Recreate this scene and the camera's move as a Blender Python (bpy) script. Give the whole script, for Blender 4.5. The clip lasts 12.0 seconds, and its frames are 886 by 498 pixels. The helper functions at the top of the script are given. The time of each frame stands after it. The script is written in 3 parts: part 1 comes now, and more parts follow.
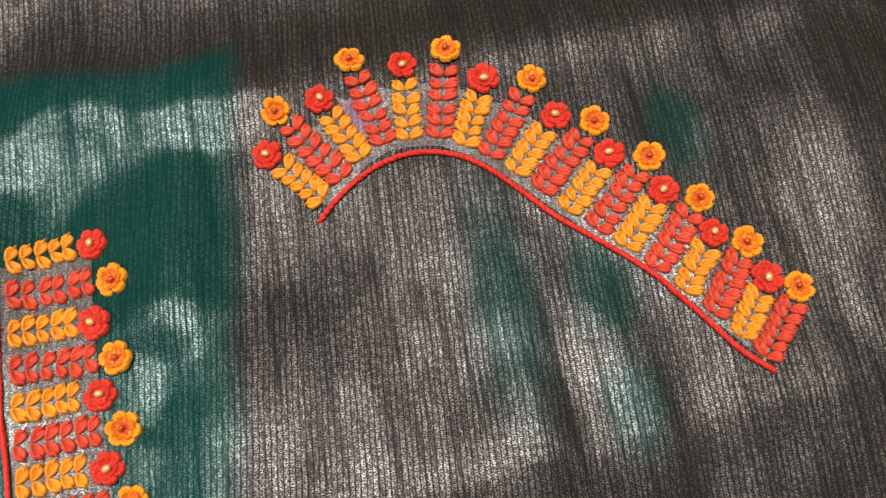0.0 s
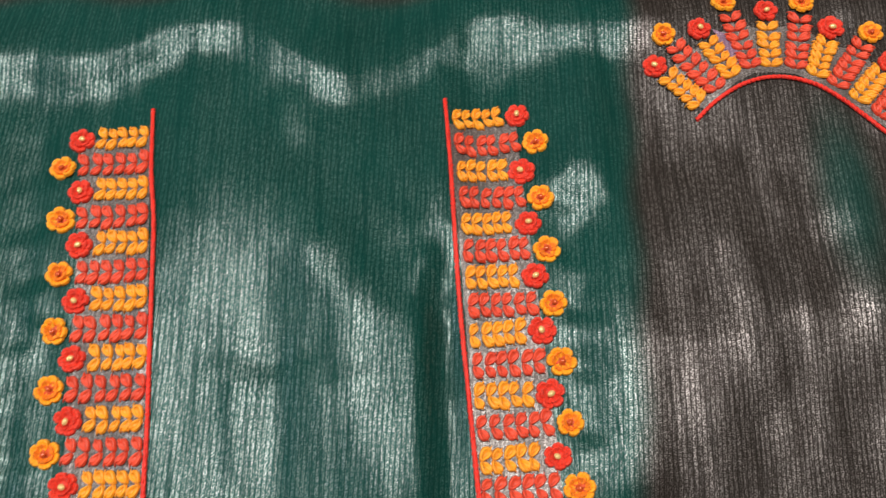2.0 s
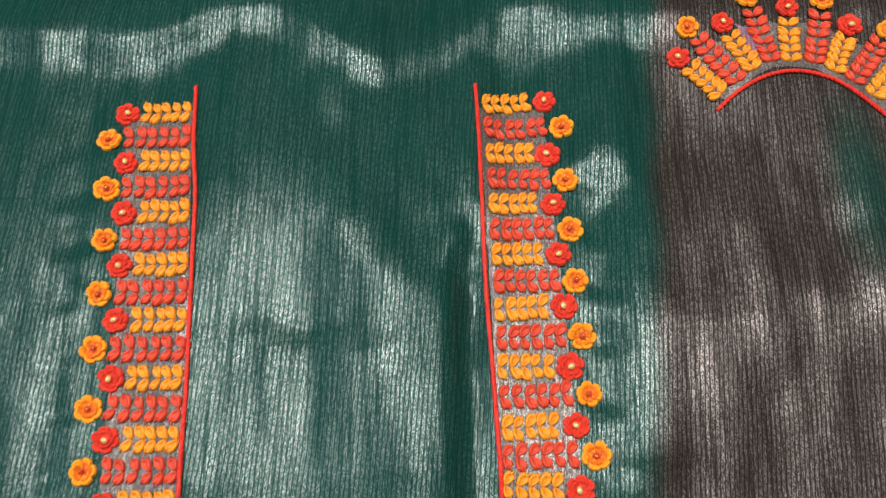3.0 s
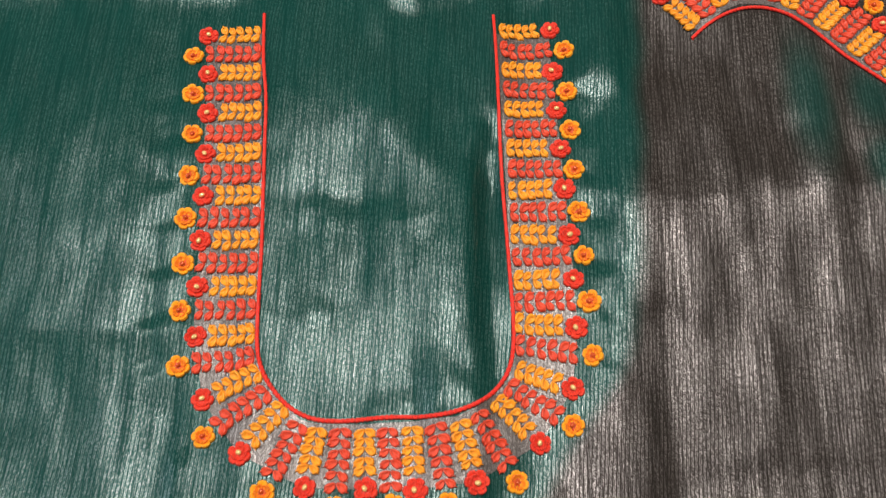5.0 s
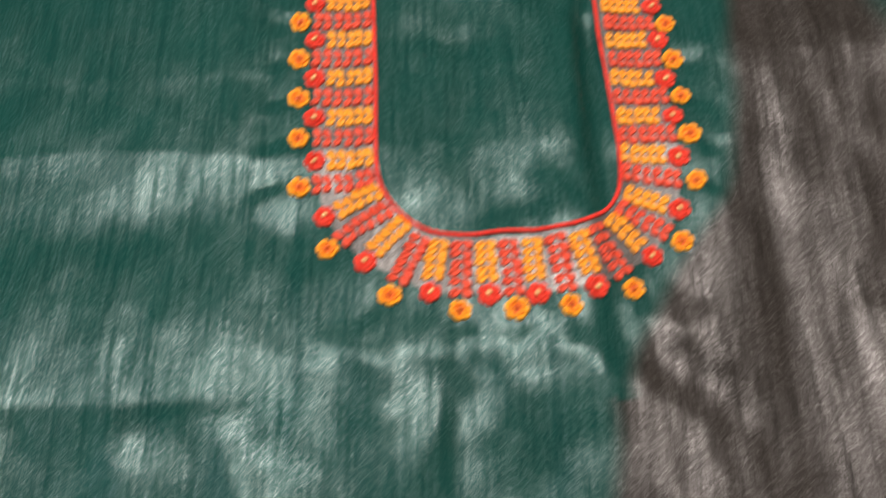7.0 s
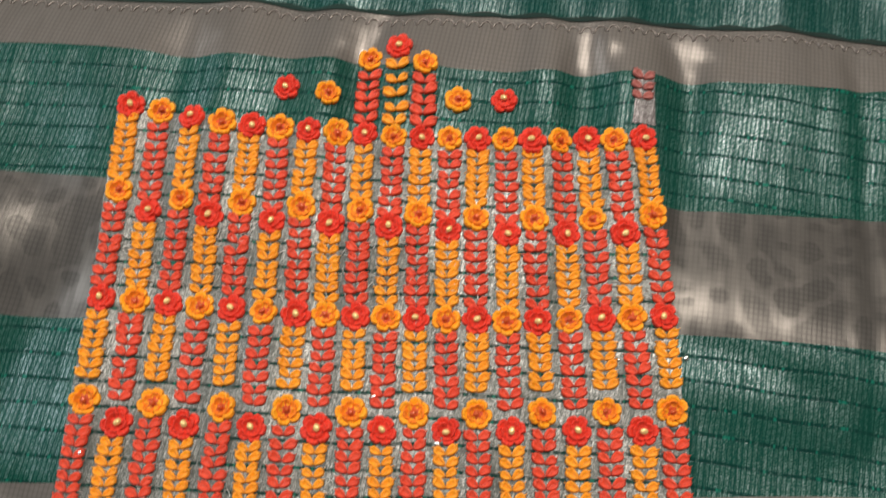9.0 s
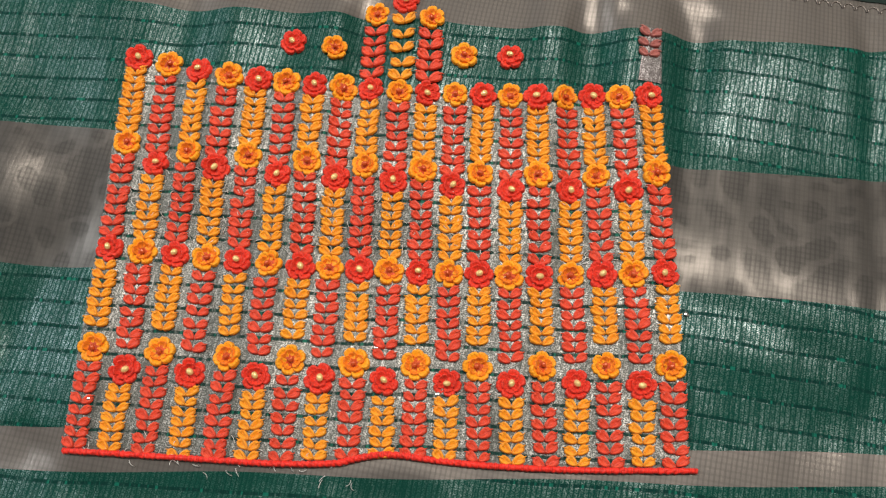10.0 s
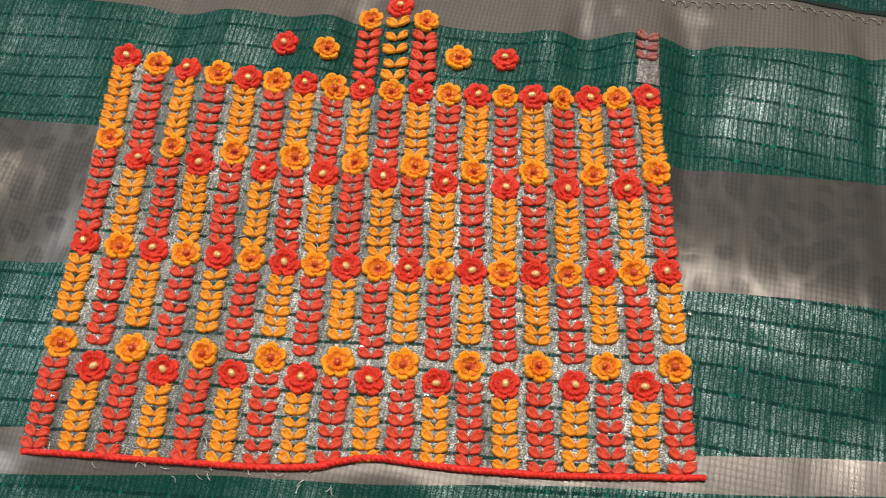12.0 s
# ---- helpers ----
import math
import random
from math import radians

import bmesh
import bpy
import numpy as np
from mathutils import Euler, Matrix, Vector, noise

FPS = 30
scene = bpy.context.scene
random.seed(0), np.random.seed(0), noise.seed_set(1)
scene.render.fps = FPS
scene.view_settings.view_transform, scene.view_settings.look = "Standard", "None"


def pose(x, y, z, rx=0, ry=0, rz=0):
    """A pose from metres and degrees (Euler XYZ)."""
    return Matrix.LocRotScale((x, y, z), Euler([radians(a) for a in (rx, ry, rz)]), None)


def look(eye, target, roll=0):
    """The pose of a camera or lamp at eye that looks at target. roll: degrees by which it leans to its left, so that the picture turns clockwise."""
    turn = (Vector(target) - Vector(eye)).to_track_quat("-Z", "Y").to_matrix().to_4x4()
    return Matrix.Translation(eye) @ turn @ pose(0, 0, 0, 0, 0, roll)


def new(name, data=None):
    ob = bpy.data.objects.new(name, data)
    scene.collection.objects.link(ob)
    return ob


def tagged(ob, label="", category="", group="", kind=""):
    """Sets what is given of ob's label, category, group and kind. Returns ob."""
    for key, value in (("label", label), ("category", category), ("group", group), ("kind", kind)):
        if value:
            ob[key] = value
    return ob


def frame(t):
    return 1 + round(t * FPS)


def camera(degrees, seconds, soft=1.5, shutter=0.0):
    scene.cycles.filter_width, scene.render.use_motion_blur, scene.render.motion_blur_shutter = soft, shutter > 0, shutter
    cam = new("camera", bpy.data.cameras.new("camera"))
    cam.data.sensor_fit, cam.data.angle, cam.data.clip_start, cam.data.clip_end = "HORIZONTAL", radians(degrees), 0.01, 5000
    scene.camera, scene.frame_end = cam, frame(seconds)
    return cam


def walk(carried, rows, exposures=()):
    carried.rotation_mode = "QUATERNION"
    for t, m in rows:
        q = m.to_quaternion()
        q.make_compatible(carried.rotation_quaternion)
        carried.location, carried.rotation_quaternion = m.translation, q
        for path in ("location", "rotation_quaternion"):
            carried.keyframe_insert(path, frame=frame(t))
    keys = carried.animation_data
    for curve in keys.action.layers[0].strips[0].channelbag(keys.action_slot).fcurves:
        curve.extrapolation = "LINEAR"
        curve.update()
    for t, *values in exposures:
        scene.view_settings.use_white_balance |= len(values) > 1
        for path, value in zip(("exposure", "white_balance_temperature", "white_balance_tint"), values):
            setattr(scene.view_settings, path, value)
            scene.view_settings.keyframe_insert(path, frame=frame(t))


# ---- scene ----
cam = camera(53.08, 12.0, soft=1.25, shutter=0.5)

# seconds, x, y, z, heading, pitch, lean
PATH = [
    (0, 0.22087, 0.11819, 0.32832, -13.066, -73.812, 2.149),
    (0.3, 0.21943, 0.11818, 0.33063, -10.464, -74.106, -0.312),
    (0.5, 0.20130, 0.11659, 0.34178, -11.912, -74.416, 1.007),
    (0.8, 0.16477, 0.10371, 0.36230, -12.561, -74.333, 2.028),
    (1, 0.13663, 0.09944, 0.37837, -14.144, -75.034, 4.440),
    (1.2, 0.12051, 0.06617, 0.36884, -5.754, -70.960, -2.819),
    (1.5, 0.08958, 0.04183, 0.36717, -2.387, -68.994, -3.906),
    (1.7, 0.07803, 0.03405, 0.38288, -0.773, -69.612, -3.862),
    (2, 0.06613, 0.02395, 0.38780, -0.376, -69.520, -2.557),
    (2.5, 0.05999, 0.01755, 0.39663, 0.924, -69.435, -2.610),
    (3, 0.05713, 0.00817, 0.40157, 1.433, -69.606, -2.642),
    (3.5, 0.05267, -0.01664, 0.42964, 2.321, -70.144, -3.332),
    (5.3, 0.04177, -0.10432, 0.49115, 1.066, -69.222, -1.642),
    (5.5, 0.04562, -0.11757, 0.50228, 2.037, -68.760, -2.619),
    (6, 0.04884, -0.12919, 0.50456, 1.375, -67.797, -2.018),
    (6.5, 0.02683, -0.15142, 0.49000, -1.412, -66.773, 0.618),
    (6.8, -0.01651, -0.18689, 0.46725, -5.775, -65.983, 4.920),
    (7, -0.04737, -0.21518, 0.44126, -5.949, -65.380, 5.128),
    (7.2, -0.07663, -0.24375, 0.43285, -6.274, -66.217, 5.708),
    (7.5, -0.12444, -0.32400, 0.41524, -8.443, -63.485, 6.176),
    (7.7, -0.14404, -0.35681, 0.41597, -7.259, -63.981, 5.584),
    (9.3, -0.17466, -0.44318, 0.37200, 10.037, -71.448, -2.352),
    (9.5, -0.17346, -0.44633, 0.37653, 10.479, -71.879, -2.721),
    (10, -0.16900, -0.44260, 0.37723, 11.039, -72.430, -3.386),
    (10.5, -0.16598, -0.44494, 0.38097, 11.564, -72.131, -3.921),
    (11, -0.15976, -0.45055, 0.37975, 12.450, -69.740, -4.815),
    (11.3, -0.16192, -0.46176, 0.36501, 12.576, -67.165, -4.714),
    (11.5, -0.16743, -0.47350, 0.35292, 10.574, -66.304, -2.782),
    (12, -0.16227, -0.47712, 0.34535, 9.666, -66.052, -1.460),
]
walk(cam, [(t, pose(x, y, z, 90 + p, 0, h) @ pose(0, 0, 0, 0, 0, r)) for t, x, y, z, h, p, r in PATH],
     exposures=[(0, -0.05), (3.7, 0.0), (6.4, 0.0), (7.0, 0.20), (7.7, 0.15), (9.3, 0.0), (12, 0.0)])

# ---------------------------------------------------------------- light
world = bpy.data.worlds.new("world")
world.use_nodes = True
scene.world = world
world.node_tree.nodes["Background"].inputs[0].default_value = (0.9, 0.95, 1.0, 1)
world.node_tree.nodes["Background"].inputs[1].default_value = 0.1


def area_lamp(name, eye, target, sx, sy, watts, colour):
    d = bpy.data.lights.new(name, "AREA")
    d.shape, d.size, d.size_y, d.energy, d.color = "RECTANGLE", sx, sy, watts, colour
    ob = new(name, d)
    ob.matrix_basis = look(eye, target)
    return ob


# overhead lamp out of view, assumed, and placed to give the cloth its sheen
area_lamp("ceiling_lamp", (0.10, 0.55, 2.47), (0.10, 0.55, 0), 2.2, 0.6, 76, (1.0, 0.92, 0.82))
# added fill from an invented west opening, softens the stitches' shading
area_lamp("west_fill", (-2.03, 0.2, 1.45), (0, 0.2, 1.2), 1.4, 1.1, 26, (0.92, 0.97, 1.0))


# ---------------------------------------------------------------- node helper
class Mat:
    def __init__(self, name):
        self.m = bpy.data.materials.new(name)
        self.m.use_nodes = True
        self.t = self.m.node_tree
        self.t.nodes.clear()
        self.out = self.t.nodes.new("ShaderNodeOutputMaterial")

    def node(self, kind, **props):
        n = self.t.nodes.new("ShaderNode" + kind)
        for k, v in props.items():
            setattr(n, k, v)
        return n

    def put(self, sock, v):
        if hasattr(v, "is_linked"):
            self.t.links.new(v, sock)
        elif isinstance(v, tuple) and len(v) == 3 and sock.type == "RGBA":
            sock.default_value = (*v, 1)
        else:
            sock.default_value = v

    def math(self, op, a, b=0.0, clamp=False):
        n = self.node("Math", operation=op, use_clamp=clamp)
        self.put(n.inputs[0], a)
        self.put(n.inputs[1], b)
        return n.outputs[0]

    def mix(self, f, a, b):
        n = self.node("Mix", data_type="RGBA")
        self.put(n.inputs[0], f)
        self.put(n.inputs[6], a)
        self.put(n.inputs[7], b)
        return n.outputs[2]

    def ramp(self, f, lo, hi, a=0.0, b=1.0):
        n = self.node("MapRange", interpolation_type="SMOOTHSTEP")
        for i, v in enumerate((f, lo, hi, a, b)):
            self.put(n.inputs[i], v)
        return n.outputs[0]

    def coords(self, scale=(1, 1, 1), turn=0.0):
        g = self.node("TexCoord")
        m = self.node("Mapping")
        self.put(m.inputs[0], g.outputs["Object"])
        m.inputs["Rotation"].default_value = (0, 0, turn)
        m.inputs["Scale"].default_value = scale
        return m.outputs[0]

    def noise(self, vec, scale, detail=2.0, rough=0.5):
        n = self.node("TexNoise")
        self.put(n.inputs["Vector"], vec)
        n.inputs["Scale"].default_value = scale
        n.inputs["Detail"].default_value = detail
        n.inputs["Roughness"].default_value = rough
        return n.outputs["Fac"]

    def wave(self, vec, scale, axis="X", distortion=0.0, dscale=1.0):
        n = self.node("TexWave", bands_direction=axis)
        self.put(n.inputs["Vector"], vec)
        n.inputs["Scale"].default_value = scale
        n.inputs["Distortion"].default_value = distortion
        n.inputs["Detail"].default_value = 2.0
        n.inputs["Detail Scale"].default_value = dscale
        return n.outputs["Fac"]

    def bump(self, h, dist, strength=1.0, normal=None):
        n = self.node("Bump")
        self.put(n.inputs["Height"], h)
        n.inputs["Distance"].default_value = dist
        n.inputs["Strength"].default_value = strength
        if normal:
            self.put(n.inputs["Normal"], normal)
        return n.outputs[0]

    def principled(self, **kw):
        n = self.node("BsdfPrincipled")
        for k, v in kw.items():
            self.put(n.inputs[k.replace("_", " ")], v)
        return n.outputs[0]

    def glossy(self, colour, rough, normal=None):
        n = self.node("BsdfAnisotropic")
        self.put(n.inputs["Color"], colour)
        self.put(n.inputs["Roughness"], rough)
        if normal:
            self.put(n.inputs["Normal"], normal)
        return n.outputs[0]

    def blend(self, f, a, b):
        n = self.node("MixShader")
        self.put(n.inputs[0], f)
        self.put(n.inputs[1], a)
        self.put(n.inputs[2], b)
        return n.outputs[0]

    def done(self, shader):
        self.t.links.new(shader, self.out.inputs[0])
        return self.m


GRAIN = radians(5.2)   # the warp leans a little across the floor


def ribbed(m, period=0.0021):
    """Irregular warp ribs: 1 on the thread, 0 in the gap."""
    v = m.coords((1, 1, 1), GRAIN)
    w = m.wave(v, 2 * math.pi / (20 * period), "X", 1.8, 0.5)
    broad = m.noise(m.coords((700, 14, 1), GRAIN), 1.0, 2.0)
    thread = m.math("MULTIPLY", m.ramp(w, 0.03, 0.26, 0.10, 1.0), m.ramp(broad, 0.36, 0.52, 0.35, 1.0))
    return thread


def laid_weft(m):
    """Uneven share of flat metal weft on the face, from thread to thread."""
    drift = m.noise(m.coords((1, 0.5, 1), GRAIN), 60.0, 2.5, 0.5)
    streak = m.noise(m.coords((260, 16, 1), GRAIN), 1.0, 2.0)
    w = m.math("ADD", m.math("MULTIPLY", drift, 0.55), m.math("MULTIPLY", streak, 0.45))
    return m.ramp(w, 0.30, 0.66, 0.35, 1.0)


def tissue_cloth(name, dye, bare, silver, gloss=0.5, rough=0.40, lines=False, depth=1.0):
    """Tissue silk: dyed warp with glinting metal weft; a vertex mask mixes the bare colour towards the dye."""
    m = Mat(name)
    rib = m.math("ADD", m.math("MULTIPLY", ribbed(m), depth), 1.0 - depth)
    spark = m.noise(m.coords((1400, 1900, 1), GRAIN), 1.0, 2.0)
    patch = m.noise(m.coords(), 26.0, 3.0)
    att = m.node("Attribute", attribute_name="green_share").outputs["Fac"]
    base = m.mix(att, bare, dye)
    base = m.mix(m.ramp(patch, 0.3, 0.7, 0.0, 0.35), base, m.mix(att, tuple(c * 1.35 for c in bare), tuple(c * 1.35 for c in dye)))
    dark = m.mix(0.24, base, (0.004, 0.006, 0.006))
    base = m.mix(rib, dark, base)
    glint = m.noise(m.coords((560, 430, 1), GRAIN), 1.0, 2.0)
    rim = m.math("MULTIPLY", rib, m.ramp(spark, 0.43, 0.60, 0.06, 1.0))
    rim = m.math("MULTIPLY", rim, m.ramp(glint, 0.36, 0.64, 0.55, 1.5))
    height = m.math("ADD", m.math("MULTIPLY", rib, 0.7), m.math("MULTIPLY", spark, 0.45))
    if lines:
        pos = m.node("SeparateXYZ")
        m.put(pos.inputs[0], m.coords())
        v = m.math("SUBTRACT", pos.outputs[1], m.math("MULTIPLY", pos.outputs[0], 0.072))
        east = m.math("MINIMUM", m.math("MAXIMUM", m.math("ADD", pos.outputs[0], 0.085), 0.0), 0.12)
        v = m.math("ADD", v, m.math("MULTIPLY", east, 0.11))
        wob = m.noise(m.coords((1, 0.2, 1)), 14.0, 1.0)
        v = m.math("ADD", v, m.math("MULTIPLY", wob, 0.006))
        f = m.math("FRACT", m.math("MULTIPLY", v, 92.0))
        near = m.math("ABSOLUTE", m.math("SUBTRACT", f, 0.5))
        dash = m.noise(m.coords((420, 30, 1), GRAIN), 1.0, 1.0)
        line = m.math("MULTIPLY", m.ramp(near, 0.045, 0.09, 1.0, 0.0), m.ramp(dash, 0.30, 0.52, 0.25, 0.95))
        tint = m.mix(m.ramp(dash, 0.56, 0.68), (0.003, 0.03, 0.025), (0.008, 0.13, 0.09))
        base = m.mix(line, base, tint)
        rim = m.math("MULTIPLY", rim, m.math("SUBTRACT", 1.0, line))
        height = m.math("SUBTRACT", height, m.math("MULTIPLY", line, 0.8))
    rumple = m.bump(m.noise(m.coords((1, 0.6, 1), GRAIN), 24.0, 2.0), 0.005, 0.7)
    normal = m.bump(height, 0.00020, 0.35, rumple)
    body = m.principled(Base_Color=base, Roughness=0.8, Specular_IOR_Level=0.06, Normal=normal)
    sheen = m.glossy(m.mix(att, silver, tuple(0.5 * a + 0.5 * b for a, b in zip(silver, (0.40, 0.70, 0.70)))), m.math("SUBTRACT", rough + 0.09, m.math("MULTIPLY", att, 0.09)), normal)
    # more metal where the mask is low, to brighten the bare colour's sheen
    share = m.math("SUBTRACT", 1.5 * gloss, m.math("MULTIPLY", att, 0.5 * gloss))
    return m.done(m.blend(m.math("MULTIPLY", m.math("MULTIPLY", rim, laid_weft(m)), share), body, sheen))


def zari(name, colour, brocade=False, dull=0.30, metal_share=0.30, rough=0.26):
    """Silver metal-thread border, a fine netted weave, with a raised floral figure where it is brocade."""
    m = Mat(name)
    rib = m.wave(m.coords((1, 1, 1), GRAIN), 2 * math.pi / (20 * 0.0021), "X", 0.8, 0.5)
    weft = m.wave(m.coords((1, 1, 1), GRAIN * 0.6), 2 * math.pi / (20 * 0.0026), "Y", 0.8, 0.5)
    spark = m.noise(m.coords((1300, 1300, 1)), 1.0, 1.0)
    net = m.math("MULTIPLY", m.ramp(rib, 0.1, 0.5, 0.50, 1.0), m.ramp(weft, 0.1, 0.5, 0.72, 1.0))
    base = m.mix(net, tuple(0.30 * c for c in colour), colour)
    height = m.math("ADD", net, m.math("MULTIPLY", spark, 0.6))
    patch = m.noise(m.coords(), 40.0, 3.0)
    base = m.mix(m.ramp(patch, 0.35, 0.7, 0.0, 0.4), base, tuple(0.6 * c for c in colour))
    if brocade:
        vor = m.node("TexVoronoi", feature="SMOOTH_F1")
        warp = m.node("VectorMath", operation="ADD")
        wn = m.node("TexNoise")
        m.put(wn.inputs["Vector"], m.coords())
        wn.inputs["Scale"].default_value = 60.0
        sc = m.node("VectorMath", operation="SCALE")
        m.put(sc.inputs[0], wn.outputs["Color"])
        sc.inputs["Scale"].default_value = 0.012
        m.put(warp.inputs[0], m.coords())
        m.put(warp.inputs[1], sc.outputs[0])
        m.put(vor.inputs["Vector"], warp.outputs[0])
        vor.inputs["Scale"].default_value = 70.0
        fig = m.ramp(m.math("ABSOLUTE", m.math("SUBTRACT", vor.outputs["Distance"], 0.42)), 0.05, 0.16, 1.0, 0.0)
        base = m.mix(m.math("MULTIPLY", fig, 0.7), base, tuple(min(1, 1.7 * c) for c in colour))
        height = m.math("ADD", height, m.math("MULTIPLY", fig, 1.1))
    normal = m.bump(height, 0.00005, 0.5)
    metal = m.glossy(base, rough, normal)
    flat = m.principled(Base_Color=m.mix(net, tuple(0.6 * dull * c for c in colour), tuple(dull * c for c in colour)), Roughness=0.7, Normal=normal)
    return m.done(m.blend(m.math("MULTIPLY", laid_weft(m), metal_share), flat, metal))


def thread(name, colour, shade, rough=0.45, gleam=0.3):
    """Lustrous floss: fine strands along the stitch and a little change from stitch to stitch."""
    m = Mat(name)
    rnd = m.node("ObjectInfo").outputs["Random"]
    strands = m.noise(m.coords((1500, 130, 300)), 1.0, 2.0)
    mott = m.noise(m.coords(), 420.0, 2.0)
    base = m.mix(m.math("MULTIPLY", rnd, 0.6), colour, shade)
    base = m.mix(m.ramp(strands, 0.34, 0.56, 0.75, 0.0), base, tuple(0.55 * c for c in shade))
    base = m.mix(m.ramp(mott, 0.35, 0.75, 0.0, 0.3), base, tuple(min(1, 1.15 * c + 0.02) for c in colour))
    normal = m.bump(m.math("ADD", m.math("MULTIPLY", strands, 0.7), mott), 0.0007, 1.0)
    return m.done(m.principled(Base_Color=base, Roughness=rough, Specular_IOR_Level=gleam, Sheen_Weight=0.1, Normal=normal))


def plain(name, colour, rough=0.8, metallic=0.0, spread=0.2):
    m = Mat(name)
    n = m.noise(m.coords(), 3.0, 4.0)
    base = m.mix(m.ramp(n, 0.3, 0.7), colour, tuple((1 - spread) * c for c in colour))
    return m.done(m.principled(Base_Color=base, Roughness=rough, Metallic=metallic))


GREEN = (0.0014, 0.043, 0.036)
GREY_BROWN = (0.020, 0.016, 0.014)
SILVER = (0.60, 0.57, 0.585)
cloth_mat = tissue_cloth("tissue_silk", GREEN, GREY_BROWN, SILVER, 0.22, 0.29)
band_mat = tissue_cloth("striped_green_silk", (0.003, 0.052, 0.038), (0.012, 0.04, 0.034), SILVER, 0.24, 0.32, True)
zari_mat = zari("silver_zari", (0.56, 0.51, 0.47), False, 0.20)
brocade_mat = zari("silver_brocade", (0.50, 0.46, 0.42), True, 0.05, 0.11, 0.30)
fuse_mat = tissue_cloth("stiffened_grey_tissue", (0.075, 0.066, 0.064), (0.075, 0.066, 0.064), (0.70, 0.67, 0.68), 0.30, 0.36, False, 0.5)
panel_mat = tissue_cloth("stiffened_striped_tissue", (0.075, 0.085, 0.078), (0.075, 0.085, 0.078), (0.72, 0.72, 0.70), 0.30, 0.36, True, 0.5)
red_mat = thread("red_thread", (0.80, 0.046, 0.020), (0.62, 0.024, 0.012))
coral_mat = thread("coral_thread", (0.78, 0.074, 0.028), (0.62, 0.040, 0.016), 0.42, 0.38)
orange_mat = thread("orange_thread", (0.98, 0.40, 0.012), (0.94, 0.30, 0.007))
yellow_mat = thread("marigold_thread", (0.98, 0.39, 0.018), (0.90, 0.28, 0.010), 0.4, 0.4)
pale_mat = thread("faded_red_thread", (0.42, 0.13, 0.11), (0.33, 0.10, 0.09))
rust_thread = thread("rust_thread", (0.66, 0.085, 0.010), (0.5, 0.05, 0.008))
cord_mat = thread("red_cord", (0.88, 0.030, 0.016), (0.78, 0.018, 0.012))
gold_mat = plain("gold_bead", (0.95, 0.66, 0.28), 0.2, 0.3)
rust_mat = plain("rust_bead", (0.62, 0.09, 0.02), 0.2, 0.1)
sequin_mat = plain("silver_sequin", (0.9, 0.9, 0.9), 0.12, 1.0)
wall_mat = plain("wall_paint", (0.36, 0.34, 0.31))
floor_mat = plain("floor_stone", (0.20, 0.17, 0.15))

# ---------------------------------------------------------------- unseen room shell, made up for bounced light


def box(name, lo, hi, mat):
    bm = bmesh.new()
    bmesh.ops.create_cube(bm, size=1.0)
    for v in bm.verts:
        v.co = [a + (b - a) * (c + 0.5) for a, b, c in zip(lo, hi, v.co)]
    me = bpy.data.meshes.new(name)
    bm.to_mesh(me)
    bm.free()
    me.materials.append(mat)
    return tagged(new(name, me), kind="structure")


box("floor", (-2.1, -2.1, -0.12), (2.1, 2.1, -0.022), floor_mat)
box("ceiling", (-2.1, -2.1, 2.5), (2.1, 2.1, 2.6), wall_mat)
box("wall_north", (-2.1, 2.0, -0.022), (2.1, 2.1, 2.5), wall_mat)
box("wall_south", (-2.1, -2.1, -0.022), (2.1, -2.0, 2.5), wall_mat)
box("wall_east", (2.0, -2.0, -0.022), (2.1, 2.0, 2.5), wall_mat)
# invented opening in the west wall from 0.9 m up, for the added fill
box("wall_west", (-2.1, -2.0, -0.022), (-2.0, -0.5, 2.5), wall_mat)
box("wall_west", (-2.1, 0.9, -0.022), (-2.0, 2.0, 2.5), wall_mat)
box("wall_west", (-2.1, -0.5, -0.022), (-2.0, 0.9, 0.9), wall_mat)
box("wall_west", (-2.1, -0.5, 2.0), (-2.0, 0.9, 2.5), wall_mat)

# ---------------------------------------------------------------- the lie of the cloth


def smooth(a, b, x):
    k = np.clip((x - a) / (b - a), 0, 1)
    return k * k * (3 - 2 * k)


FOLDS = []


def fold(x, y, length, width, angle, height):
    """A soft ridge (or, below nought, a hollow) of the cloth along a direction in degrees."""
    FOLDS.append((x, y, length, width, radians(angle), height))


def crease(x, k):
    """The line of a pressed crease across the bodice."""
    c0, c1 = ((0.1125, 0.058), (0.0535, 0.035), (-0.083, 0.075))[k]
    return c0 + c1 * x + 0.003 * np.sin(x * 31 + c0 * 40)


def ruck(x):
    """The line of the rucked ridge above the neck."""
    return 0.285 + 0.018 * np.sin((x + 0.085) * 42) * np.exp(-(x / 0.11) ** 2) + 0.012 * smooth(0.07, 0.1, x)


# hollows and puckers over the bodice, the shoulder and the border
fold(0.160, 0.238, 0.05, 0.016, 75, -0.0030)
fold(0.146, 0.165, 0.05, 0.012, 85, -0.0024)
fold(0.135, 0.197, 0.016, 0.014, 0, 0.0016)
fold(0.010, 0.205, 0.06, 0.012, -52, -0.0026)
fold(0.050, 0.150, 0.035, 0.010, -60, -0.0016)
fold(-0.035, 0.165, 0.040, 0.022, 90, 0.0022)
fold(-0.150, 0.190, 0.060, 0.024, 60, -0.0024)
fold(0.062, 0.155, 0.04, 0.008, 85, 0.0014)
fold(0.298, 0.187, 0.03, 0.020, -60, -0.0020)
fold(0.258, 0.218, 0.035, 0.016, 80, -0.0014)
fold(0.210, 0.150, 0.05, 0.020, 10, -0.0020)
